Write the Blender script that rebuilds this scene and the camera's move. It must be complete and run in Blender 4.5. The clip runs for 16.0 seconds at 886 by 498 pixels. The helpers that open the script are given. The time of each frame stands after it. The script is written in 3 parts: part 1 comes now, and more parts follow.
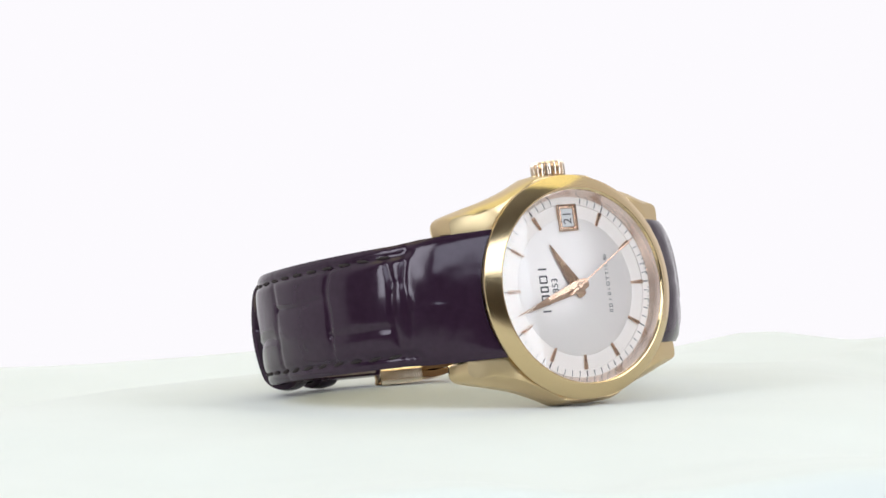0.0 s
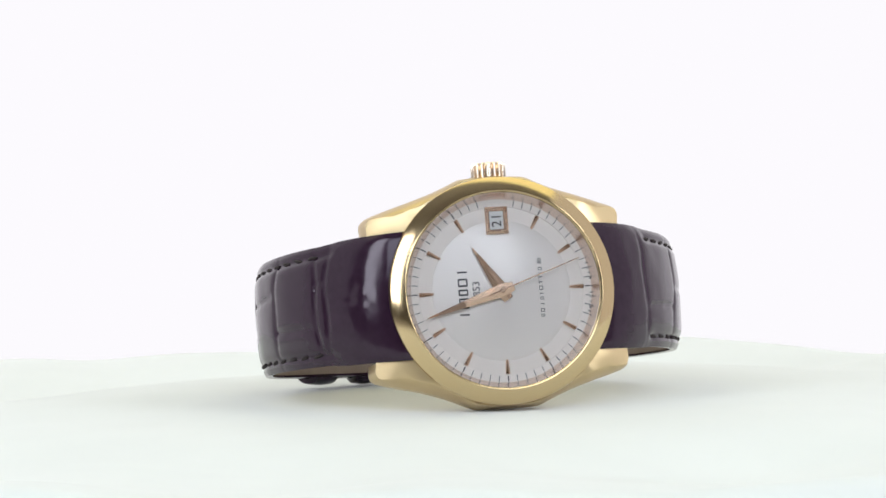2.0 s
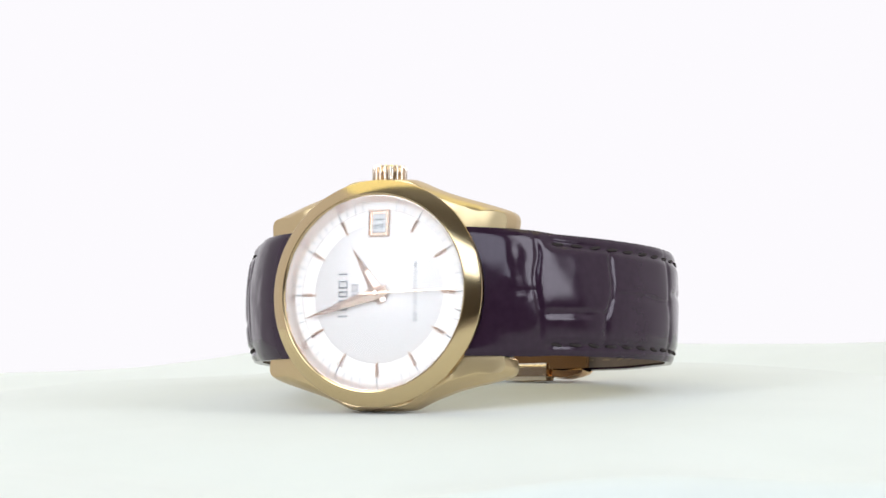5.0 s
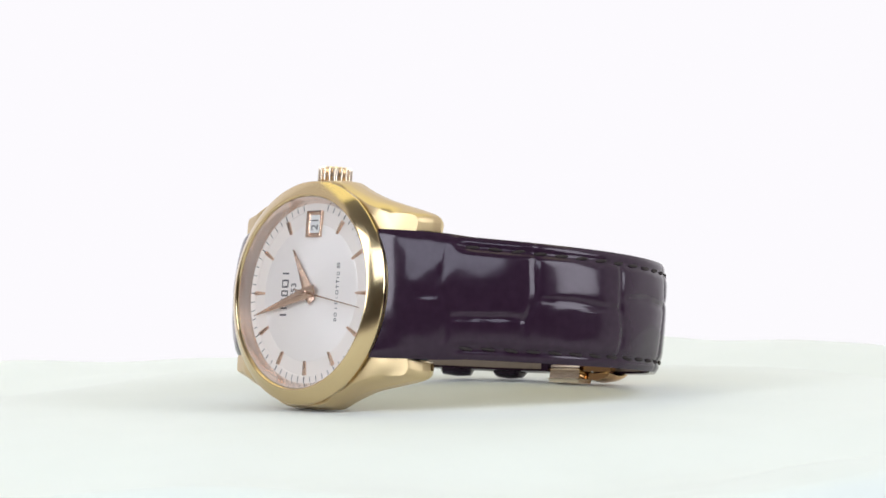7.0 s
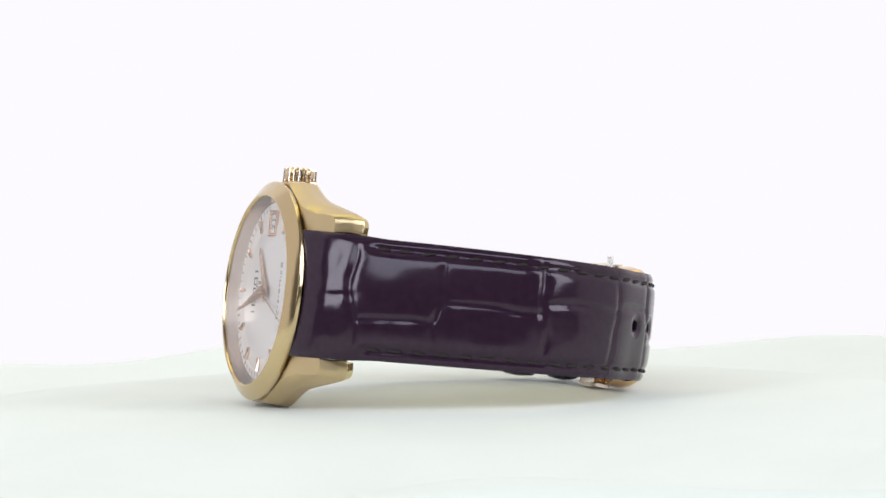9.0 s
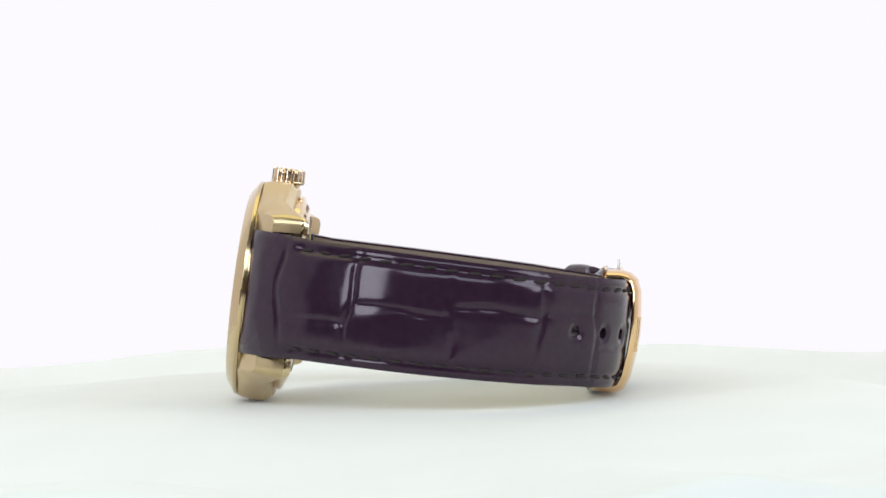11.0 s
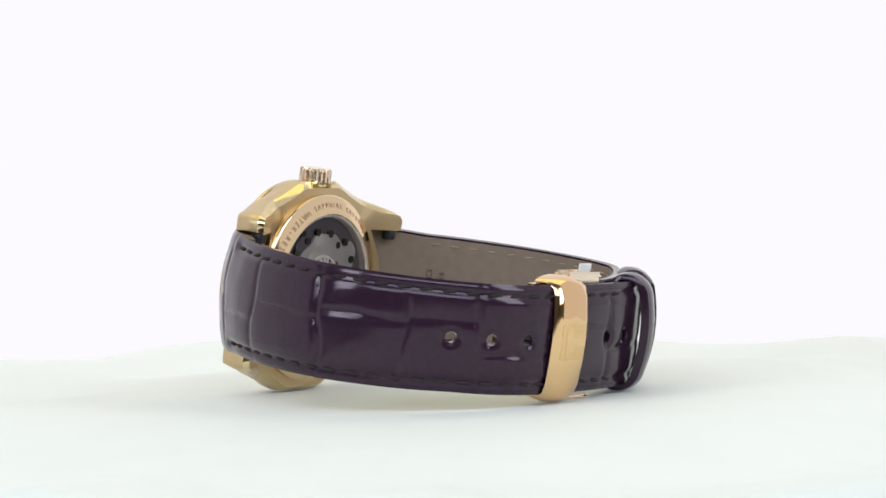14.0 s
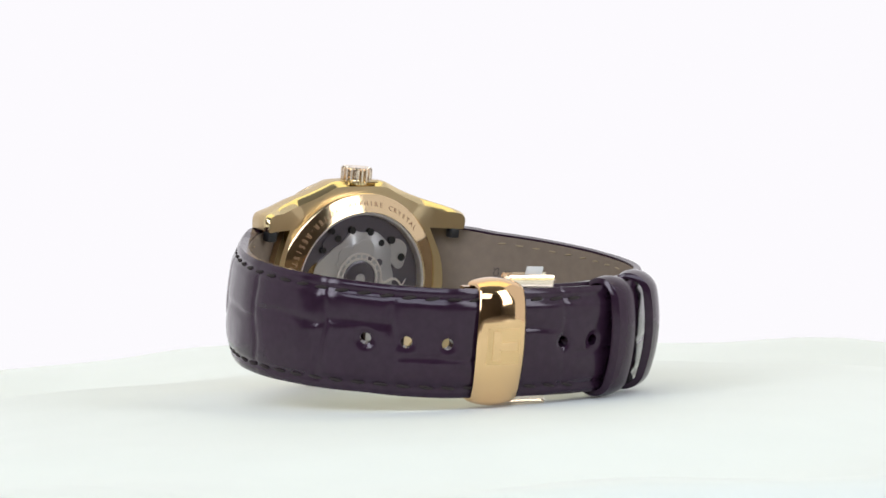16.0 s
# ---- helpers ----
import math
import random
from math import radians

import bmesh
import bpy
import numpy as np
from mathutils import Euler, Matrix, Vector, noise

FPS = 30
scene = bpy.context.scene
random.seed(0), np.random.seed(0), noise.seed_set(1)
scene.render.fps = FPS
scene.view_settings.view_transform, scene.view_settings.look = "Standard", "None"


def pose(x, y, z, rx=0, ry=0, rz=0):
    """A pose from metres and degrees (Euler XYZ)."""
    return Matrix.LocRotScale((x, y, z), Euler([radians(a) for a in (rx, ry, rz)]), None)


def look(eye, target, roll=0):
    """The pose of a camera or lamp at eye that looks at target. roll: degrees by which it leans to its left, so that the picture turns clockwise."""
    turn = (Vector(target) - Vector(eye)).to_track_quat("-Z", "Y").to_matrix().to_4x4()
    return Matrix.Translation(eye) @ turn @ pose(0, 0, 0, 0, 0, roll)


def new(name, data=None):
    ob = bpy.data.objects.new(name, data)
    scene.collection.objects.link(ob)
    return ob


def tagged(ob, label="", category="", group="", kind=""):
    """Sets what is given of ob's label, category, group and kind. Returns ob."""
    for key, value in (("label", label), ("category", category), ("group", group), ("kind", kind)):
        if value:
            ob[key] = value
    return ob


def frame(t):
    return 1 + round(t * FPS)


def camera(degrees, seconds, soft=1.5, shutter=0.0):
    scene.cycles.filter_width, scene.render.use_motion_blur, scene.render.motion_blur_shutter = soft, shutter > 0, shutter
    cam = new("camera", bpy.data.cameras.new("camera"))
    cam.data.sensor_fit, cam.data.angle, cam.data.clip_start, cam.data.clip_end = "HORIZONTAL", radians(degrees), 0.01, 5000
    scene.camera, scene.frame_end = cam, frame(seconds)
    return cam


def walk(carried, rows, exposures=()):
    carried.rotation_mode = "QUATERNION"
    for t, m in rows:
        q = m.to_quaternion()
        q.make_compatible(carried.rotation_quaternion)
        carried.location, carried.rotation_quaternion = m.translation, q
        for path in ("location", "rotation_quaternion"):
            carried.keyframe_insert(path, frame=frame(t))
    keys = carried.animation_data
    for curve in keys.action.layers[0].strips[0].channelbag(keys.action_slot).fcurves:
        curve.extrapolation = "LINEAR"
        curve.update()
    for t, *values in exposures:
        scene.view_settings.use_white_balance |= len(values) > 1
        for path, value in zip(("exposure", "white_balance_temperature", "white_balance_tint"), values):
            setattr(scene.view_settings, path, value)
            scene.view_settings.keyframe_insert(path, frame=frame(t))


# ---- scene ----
# camera on a tripod, looking slightly down at the turntable
cam = camera(17.77, 16.0, soft=1.6)
EYE = (Matrix.Translation((0, -0.4308, 0.0368)) @ Matrix.Rotation(radians(0.157), 4, "Z") @ Matrix.Rotation(radians(-1.949), 4, "X")
       @ Matrix.Rotation(radians(1.512), 4, "Y") @ Matrix.Rotation(radians(90), 4, "X"))
walk(cam, [(0, EYE), (16, EYE)], exposures=[(0, 0.03), (16, 0.03)])


def heading(t):
    """Turn of the turntable at t seconds, in degrees."""
    return 32.670 - 11.186 * t + 0.01253 * (t - 8) ** 2


# ---- light ----
world = bpy.data.worlds.new("studio_ambient")
scene.world = world
world.use_nodes = True
world.node_tree.nodes["Background"].inputs["Color"].default_value = (0.85, 0.92, 1.0, 1)
world.node_tree.nodes["Background"].inputs["Strength"].default_value = 0.35


def softbox(name, eye, target, sx, sy, power, colour):
    data = bpy.data.lights.new(name, "AREA")
    data.shape, data.size, data.size_y, data.energy, data.color = "RECTANGLE", sx, sy, power, colour
    ob = new(name, data)
    ob.matrix_world = look(eye, target)
    return ob


softbox("softbox_top", (0, 0.24, 0.66), (0, 0.15, 0), 1.4, 0.62, 3.7, (1.0, 0.965, 0.53))
softbox("softbox_side", (0.652, -0.41, 0.345), (0, 0, 0.02), 0.27, 0.56, 2.9, (0.88, 0.93, 1.0))
softbox("softbox_side", (-0.545, -0.50, 0.345), (0, 0, 0.02), 0.21, 0.54, 2.7, (0.87, 0.925, 1.0))
softbox("softbox_front", (0, -1.1, 0.70), (0, 0, 0.0), 1.4, 0.45, 8.6, (0.80, 0.89, 1.0))

MM = 0.001


# ---- materials ----
def material(name, colour, rough=0.5, metal=0.0, **more):
    m = bpy.data.materials.new(name)
    m.use_nodes = True
    b = m.node_tree.nodes["Principled BSDF"]
    b.inputs["Base Color"].default_value = (*colour, 1)
    b.inputs["Roughness"].default_value = rough
    b.inputs["Metallic"].default_value = metal
    for key, value in more.items():
        b.inputs[key.replace("_", " ")].default_value = value
    return m


def grain(m, scale, bump, dist, colour_a=None, colour_b=None, rough=None, stretch=(1, 1, 1), detail=4.0):
    """Noise that roughens, tints and embosses a material, in object space."""
    t = m.node_tree
    b = t.nodes["Principled BSDF"]
    co = t.nodes.new("ShaderNodeTexCoord")
    mp = t.nodes.new("ShaderNodeMapping")
    mp.inputs["Scale"].default_value = stretch
    n = t.nodes.new("ShaderNodeTexNoise")
    n.inputs["Scale"].default_value, n.inputs["Detail"].default_value = scale, detail
    t.links.new(co.outputs["Object"], mp.inputs["Vector"])
    t.links.new(mp.outputs["Vector"], n.inputs["Vector"])
    if colour_a:
        r = t.nodes.new("ShaderNodeValToRGB")
        r.color_ramp.elements[0].position, r.color_ramp.elements[1].position = 0.3, 0.7
        r.color_ramp.elements[0].color, r.color_ramp.elements[1].color = (*colour_a, 1), (*colour_b, 1)
        t.links.new(n.outputs["Fac"], r.inputs["Fac"])
        t.links.new(r.outputs["Color"], b.inputs["Base Color"])
    if rough:
        mr = t.nodes.new("ShaderNodeMapRange")
        mr.inputs["To Min"].default_value, mr.inputs["To Max"].default_value = rough
        t.links.new(n.outputs["Fac"], mr.inputs["Value"])
        t.links.new(mr.outputs["Result"], b.inputs["Roughness"])
    if bump:
        bp = t.nodes.new("ShaderNodeBump")
        bp.inputs["Strength"].default_value, bp.inputs["Distance"].default_value = bump, dist
        t.links.new(n.outputs["Fac"], bp.inputs["Height"])
        t.links.new(bp.outputs["Normal"], b.inputs["Normal"])
    return m


GOLD = grain(material("polished_gold", (0.72, 0.585, 0.335), 0.12, 1.0), 150, 0.0, 0, rough=(0.08, 0.12))
SATIN = grain(material("satin_gold", (0.61, 0.468, 0.268), 0.3, 1.0), 120, 0.0, 0, rough=(0.32, 0.38), stretch=(1, 6, 1))
BEZEL = grain(material("polished_bezel_gold", (0.62, 0.474, 0.272), 0.12, 1.0), 150, 0.0, 0, rough=(0.12, 0.17))
ROSE = material("rose_gold", (0.74, 0.53, 0.40), 0.26, 1.0)
RING = grain(material("case_back_gold", (0.78, 0.59, 0.36), 0.1, 1.0), 150, 0.0, 0, rough=(0.07, 0.13))
CLASP = grain(material("mirror_gold", (0.80, 0.545, 0.30), 0.07, 1.0), 150, 0.0, 0, rough=(0.04, 0.09))
ENGRAVED = material("engraved_gold", (0.30, 0.17, 0.09), 0.7, 0.2)
MATTE = grain(material("etched_gold", (0.76, 0.54, 0.28), 0.5, 1.0), 4000, 0.3, 0.00003)
PALE = grain(material("pale_gold", (0.88, 0.76, 0.62), 0.2, 1.0), 900, 0.0, 0, rough=(0.16, 0.24))
STEEL = grain(material("movement_steel", (0.70, 0.67, 0.66), 0.35, 0.7), 1500, 0.1, 0.00003, rough=(0.28, 0.45))
DARKSTEEL = material("dark_movement_steel", (0.17, 0.15, 0.175), 0.4, 0.7)
LEATHER = grain(material("embossed_patent_leather", (0.022, 0.012, 0.017), 0.16, Specular_IOR_Level=0.38, Specular_Tint=(1.0, 0.92, 0.99, 1)), 900, 0.08, 0.00005,
                (0.0208, 0.0086, 0.0195), (0.0262, 0.012, 0.0247), (0.11, 0.16))
EDGE = material("leather_edge", (0.02, 0.012, 0.016), 0.4)
LINING = grain(material("suede_lining", (0.19, 0.145, 0.1), 0.8), 700, 0.1, 0.00004, (0.172, 0.130, 0.1), (0.195, 0.147, 0.113))
THREAD = grain(material("waxed_thread", (0.016, 0.009, 0.009), 0.8), 3000, 0.4, 0.00008)
TAN_THREAD = material("lining_thread", (0.30, 0.23, 0.15), 0.7)
INK = material("dark_printing", (0.06, 0.055, 0.06), 0.6)
BLACK = material("black_plastic", (0.012, 0.012, 0.014), 0.4)
WHITE = material("date_disc_white", (0.8, 0.8, 0.8), 0.5)
TAG = material("clear_plastic_tag", (0.9, 0.9, 0.9), 0.2, Transmission_Weight=0.5)
SILVER = grain(material("silver_ring", (0.92, 0.85, 0.80), 0.42, 0.12), 2000, 0.05, 0.00002, rough=(0.36, 0.46))
FLANGE = grain(material("flange_rose", (0.88, 0.76, 0.68), 0.25, 1.0), 900, 0.0, 0, rough=(0.2, 0.3))
CLOTH = grain(material("white_satin_cloth", (0.705, 0.735, 0.722), 0.7, Sheen_Weight=0.2), 60, 0.0, 0, (0.695, 0.725, 0.712), (0.715, 0.745, 0.732))


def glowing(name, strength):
    """White diffuser cloth; its own emission stands in for light from behind."""
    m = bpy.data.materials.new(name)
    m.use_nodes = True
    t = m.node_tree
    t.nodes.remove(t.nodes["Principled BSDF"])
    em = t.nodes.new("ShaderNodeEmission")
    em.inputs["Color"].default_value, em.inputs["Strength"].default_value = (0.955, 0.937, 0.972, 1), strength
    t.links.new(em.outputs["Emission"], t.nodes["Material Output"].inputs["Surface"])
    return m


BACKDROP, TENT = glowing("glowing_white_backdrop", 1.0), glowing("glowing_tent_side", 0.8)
WALL = grain(material("grey_studio_wall", (0.30, 0.26, 0.24), 0.8), 6, 0.1, 0.002, (0.28, 0.24, 0.22), (0.32, 0.28, 0.26))
PAINT = grain(material("white_studio_paint", (0.75, 0.75, 0.75), 0.8), 5, 0.1, 0.002, (0.72, 0.72, 0.72), (0.78, 0.78, 0.78))


def sunburst():
    """Silver dial whose fine brushing runs out from the centre."""
    m = material("sunburst_silver", (0.94, 0.885, 0.855), 0.42, 0.2)
    t = m.node_tree
    b = t.nodes["Principled BSDF"]
    b.inputs["Anisotropic"].default_value = 0.75
    tan = t.nodes.new("ShaderNodeTangent")
    tan.direction_type, tan.axis = "RADIAL", "Y"
    t.links.new(tan.outputs["Tangent"], b.inputs["Tangent"])
    return m


def crystal():
    """Thin flat sapphire: clear, with a mirror's gloss that grows towards the edge."""
    m = bpy.data.materials.new("sapphire_crystal")
    m.use_nodes = True
    t = m.node_tree
    t.nodes.remove(t.nodes["Principled BSDF"])
    clear, gloss, mix, fres = (t.nodes.new("ShaderNodeBsdfTransparent"), t.nodes.new("ShaderNodeBsdfGlossy"),
                               t.nodes.new("ShaderNodeMixShader"), t.nodes.new("ShaderNodeFresnel"))
    gloss.inputs["Roughness"].default_value = 0.02
    fres.inputs["IOR"].default_value = 1.5
    t.links.new(fres.outputs["Fac"], mix.inputs["Fac"])
    t.links.new(clear.outputs["BSDF"], mix.inputs[1])
    t.links.new(gloss.outputs["BSDF"], mix.inputs[2])
    t.links.new(mix.outputs["Shader"], t.nodes["Material Output"].inputs["Surface"])
    return m


DIAL, CRYSTAL = sunburst(), crystal()


# ---- mesh helpers (lengths in millimetres) ----
def part(name, bm, mat, parent, label="", sharp=32):
    """Links a bmesh as one mesh object under a thing or a part."""
    bmesh.ops.recalc_face_normals(bm, faces=bm.faces)
    for f in bm.faces:
        f.smooth = True
    for e in bm.edges:
        e.smooth = len(e.link_faces) == 2 and e.calc_face_angle(0) < radians(sharp)
    me = bpy.data.meshes.new(name)
    bm.to_mesh(me)
    bm.free()
    me.transform(Matrix.Scale(MM, 4))
    me.materials.append(mat)
    ob = new(name, me)
    ob.parent = parent
    return tagged(ob, label)


def lathe(profile, n=96, close=False):
    """A ring or cup round the Y axis from (radius, y) points."""
    bm = bmesh.new()
    rings = []
    for r, y in profile:
        if r < 1e-6:
            rings.append([bm.verts.new((0, y, 0))])
        else:
            rings.append([bm.verts.new((r * math.cos(2 * math.pi * k / n), y, r * math.sin(2 * math.pi * k / n))) for k in range(n)])
    pairs = list(zip(rings, rings[1:])) + ([(rings[-1], rings[0])] if close else [])
    for a, b in pairs:
        for k in range(n):
            j = (k + 1) % n
            if len(a) == 1 and len(b) == 1:
                continue
            if len(a) == 1:
                bm.faces.new((a[0], b[k], b[j]))
            elif len(b) == 1:
                bm.faces.new((a[k], b[0], a[j]))
            else:
                bm.faces.new((a[k], b[k], b[j], a[j]))
    return bm


def slab(points, y0, y1, bevel=0.0):
    """A plate from an outline of (x, z) points, between two depths."""
    bm = bmesh.new()
    a = [bm.verts.new((x, y0, z)) for x, z in points]
    b = [bm.verts.new((x, y1, z)) for x, z in points]
    n = len(points)
    bm.faces.new(a)
    bm.faces.new(b[::-1])
    for k in range(n):
        bm.faces.new((a[k], a[(k + 1) % n], b[(k + 1) % n], b[k]))
    if bevel:
        front = [e for e in bm.edges if all(v.co.y == y0 for v in e.verts)]
        bmesh.ops.bevel(bm, geom=front, offset=bevel, segments=2, affect="EDGES", profile=0.5)
    return bm


def box(cx, cy, cz, sx, sy, sz, bevel=0.0, seg=2):
    bm = bmesh.new()
    bmesh.ops.create_cube(bm, size=1, matrix=Matrix.Translation((cx, cy, cz)) @ Matrix.Diagonal((sx, sy, sz, 1)))
    if bevel:
        bmesh.ops.bevel(bm, geom=bm.edges[:], offset=bevel, segments=seg, affect="EDGES", profile=0.5)
    return bm


def disc_at(x, z, y0, y1, r, n=24):
    return slab([(x + r * math.cos(2 * math.pi * k / n), z + r * math.sin(2 * math.pi * k / n)) for k in range(n)], y0, y1)


def lettering(body, size, extrude=0.02):
    """A mesh of letters in Blender's own font, in millimetres, centred."""
    cu = bpy.data.curves.new("letters", "FONT")
    cu.body, cu.size, cu.extrude, cu.align_x, cu.align_y, cu.resolution_u = body, size, extrude, "CENTER", "CENTER", 3
    ob = new("letters", cu)
    me = bpy.data.meshes.new_from_object(ob.evaluated_get(bpy.context.evaluated_depsgraph_get()))
    bpy.data.objects.remove(ob)
    bm = bmesh.new()
    bm.from_mesh(me)
    bpy.data.meshes.remove(me)
    return bm


def frame_of(origin, right, up):
    right, up = Vector(right), Vector(up)
    out = right.cross(up)
    return Matrix(((right.x, up.x, out.x, origin[0]), (right.y, up.y, out.y, origin[1]), (right.z, up.z, out.z, origin[2]), (0, 0, 0, 1)))


def smooth_path(points, step=0.4):
    """Catmull-Rom through 2D points, sampled at even steps: places and unit tangents."""
    pts = [Vector(p) for p in points]
    pts = [2 * pts[0] - pts[1]] + pts + [2 * pts[-1] - pts[-2]]
    fine = []
    for i in range(1, len(pts) - 2):
        a, b, c, d = pts[i - 1:i + 3]
        for k in range(24):
            t = k / 24
            fine.append(0.5 * (2 * b + (c - a) * t + (2 * a - 5 * b + 4 * c - d) * t * t + (3 * b - a - 3 * c + d) * t ** 3))
    fine.append(pts[-2])
    run = [0.0]
    for a, b in zip(fine, fine[1:]):
        run.append(run[-1] + (b - a).length)
    s = np.arange(0, run[-1], step)
    x, y = np.interp(s, run, [p.x for p in fine]), np.interp(s, run, [p.y for p in fine])
    return s, x, y


# ---- the studio: a small white shooting corner in a grey room ----
def panel(name, corners, thick, mat, label):
    """A wall or sheet of some thickness from four corners, in metres."""
    bm = bmesh.new()
    v = [Vector(c) for c in corners]
    nrm = (v[1] - v[0]).cross(v[3] - v[0]).normalized() * thick
    a, b = [bm.verts.new(p * 1000) for p in v], [bm.verts.new((p - nrm) * 1000) for p in v]
    bm.faces.new(a), bm.faces.new(b[::-1])
    for k in range(4):
        bm.faces.new((a[k], b[k], b[(k + 1) % 4], a[(k + 1) % 4]))
    return tagged(part(name, bm, mat, None), label, kind="structure")


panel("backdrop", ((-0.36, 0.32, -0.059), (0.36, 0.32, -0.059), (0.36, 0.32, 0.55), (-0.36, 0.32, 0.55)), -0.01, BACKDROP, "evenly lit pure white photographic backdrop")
# sides out of view, glow added to brighten side reflections on leather and bezel
panel("backdrop_side_west", ((-0.40, -0.14, -0.059), (-0.36, 0.31, -0.059), (-0.36, 0.31, 0.5), (-0.40, -0.14, 0.5)), -0.01, TENT, "unseen, softly glowing white side of the light tent")
panel("backdrop_side_east", ((0.36, 0.31, -0.059), (0.40, -0.14, -0.059), (0.40, -0.14, 0.5), (0.36, 0.31, 0.5)), -0.01, TENT, "unseen, softly glowing white side of the light tent")
panel("wall_north", ((-1.6, 1.2, -0.082), (1.6, 1.2, -0.082), (1.6, 1.2, 1.4), (-1.6, 1.2, 1.4)), -0.05, WALL, "plain grey studio wall behind the backdrop")
panel("wall_west", ((-1.6, -1.6, -0.082), (-1.6, 1.2, -0.082), (-1.6, 1.2, 1.4), (-1.6, -1.6, 1.4)), 0.05, WALL, "plain grey studio wall")
panel("wall_east", ((1.6, 1.2, -0.082), (1.6, -1.6, -0.082), (1.6, -1.6, 1.4), (1.6, 1.2, 1.4)), 0.05, WALL, "plain grey studio wall")
panel("wall_south", ((1.6, -1.6, -0.082), (-1.6, -1.6, -0.082), (-1.6, -1.6, 1.4), (1.6, -1.6, 1.4)), 0.05, WALL, "plain grey studio wall behind the camera")
panel("ceiling", ((-1.6, 1.2, 1.4), (1.6, 1.2, 1.4), (1.6, -1.6, 1.4), (-1.6, -1.6, 1.4)), 0.05, PAINT, "plain white studio ceiling")
panel("floor", ((-1.6, -1.6, -0.082), (1.6, -1.6, -0.082), (1.6, 1.2, -0.082), (-1.6, 1.2, -0.082)), 0.05, WALL, "plain grey studio floor")


# ---- the cloth-covered turntable ----
def make_cloth():
    """A white cloth over a round turntable: nearly flat on top, wavy where it falls over the rim."""
    bm = bmesh.new()
    nphi, rows = 360, []
    radii = [4 + 3.2 * k for k in range(20)] + [68 + 1.3 * k for k in range(70)]
    # radial wrinkles: azimuth in degrees, start radius, height, half-width, bend
    wrinkles = ((10, 84, 4.2, 6, 0.10), (33, 88, 3.6, 7, -0.12), (62, 92, 2.2, 9, 0.1), (-22, 92, 2.4, 8, 0.15), (-58, 86, 2.0, 10, -0.1), (-133, 70, 2.6, 8, 0.35),
                (-98, 88, 1.8, 9, -0.3), (172, 84, 2.4, 8, 0.2), (128, 88, 2.0, 10, -0.2), (98, 90, 1.8, 8, 0.25), (-160, 90, 1.6, 9, 0.1))
    for r in radii:
        row = []
        for k in range(nphi):
            phi = 2 * math.pi * k / nphi
            cx, cy = math.cos(phi), math.sin(phi)
            rim = 126 + 4 * math.sin(2 * phi + 0.8) + 3 * math.sin(3 * phi + 2.0) + 1.5 * math.sin(7 * phi)
            soft = max(0.0, min(1.0, (r - 46) / 40))
            z = soft * (2.2 * noise.noise(Vector((cx * r, cy * r, 3)) / 42) + 0.22 * noise.noise(Vector((cx * r, cy * r, 9)) / 17)) - 0.6 * soft
            for az, start, high, wide, bend in wrinkles:
                d = (phi - radians(az) - bend * (r - start) / 100 + math.pi) % (2 * math.pi) - math.pi
                if r > start - 20 and abs(d) < 0.6:
                    grow = max(0.0, min(1.0, (r - start + 20) / 38)) ** 1.7
                    z += 0.85 * high * grow * math.exp(-(d * r / (2.2 * wide)) ** 2)
            lip = 63 + 5 * math.sin(2 * phi + 1.1) + 3 * math.sin(3 * phi - 0.6)
            fall, rise = max(0.0, min(1.0, (r - lip) / 30)), max(0.0, min(1.0, (r - lip - 36) / 30))
            z -= (3.5 + 0.6 * math.sin(phi + 0.5)) * (fall * fall * (3 - 2 * fall) - 0.75 * rise * rise * (3 - 2 * rise))
            over = max(0.0, r - rim)
            z -= over * over / (over + 9) * 2.2
            fold = min(1.0, over / 25)
            rr = r + fold * (3.5 * math.sin(11 * phi + 2.5 * math.sin(2 * phi)) + 2.0 * math.sin(19 * phi + 1))
            row.append(bm.verts.new((cx * rr, cy * rr, z)))
        rows.append(row)
    mid = bm.verts.new((0, 0, 0))
    for k in range(nphi):
        j = (k + 1) % nphi
        bm.faces.new((mid, rows[0][k], rows[0][j]))
        for a, b in zip(rows, rows[1:]):
            bm.faces.new((a[k], b[k], b[j], a[j]))
    bm.normal_update()
    ob = part("display_cloth", bm, CLOTH, None, sharp=180)
    ob.modifiers.new("thickness", "SOLIDIFY").thickness = 0.0006
    ob.modifiers["thickness"].offset = -1
    return tagged(ob, "soft white satin cloth draped over a round turntable", "cloth")


cloth = make_cloth()
turntable = part("turntable", lathe([(0, -2.2), (70, -2.2), (72, -4), (72, -60), (0, -60)], 64), PAINT, None)
turntable.data.transform(Matrix.Rotation(radians(90), 4, "X"))
tagged(turntable, "round white motorised turntable hidden under the cloth", "turntable")
panel("tabletop", ((-0.6, -0.35, -0.06), (0.6, -0.35, -0.06), (0.6, 0.5, -0.06), (-0.6, 0.5, -0.06)), 0.02, PAINT, "plain white table under the turntable")

# ---- the wristwatch; its own space: x to six o'clock, z to three o'clock, y from the dial to the back ----
watch = tagged(new("wristwatch"), "gold wristwatch with silver dial and dark leather strap, on its side", "wristwatch")
watch.empty_display_size = 0.01


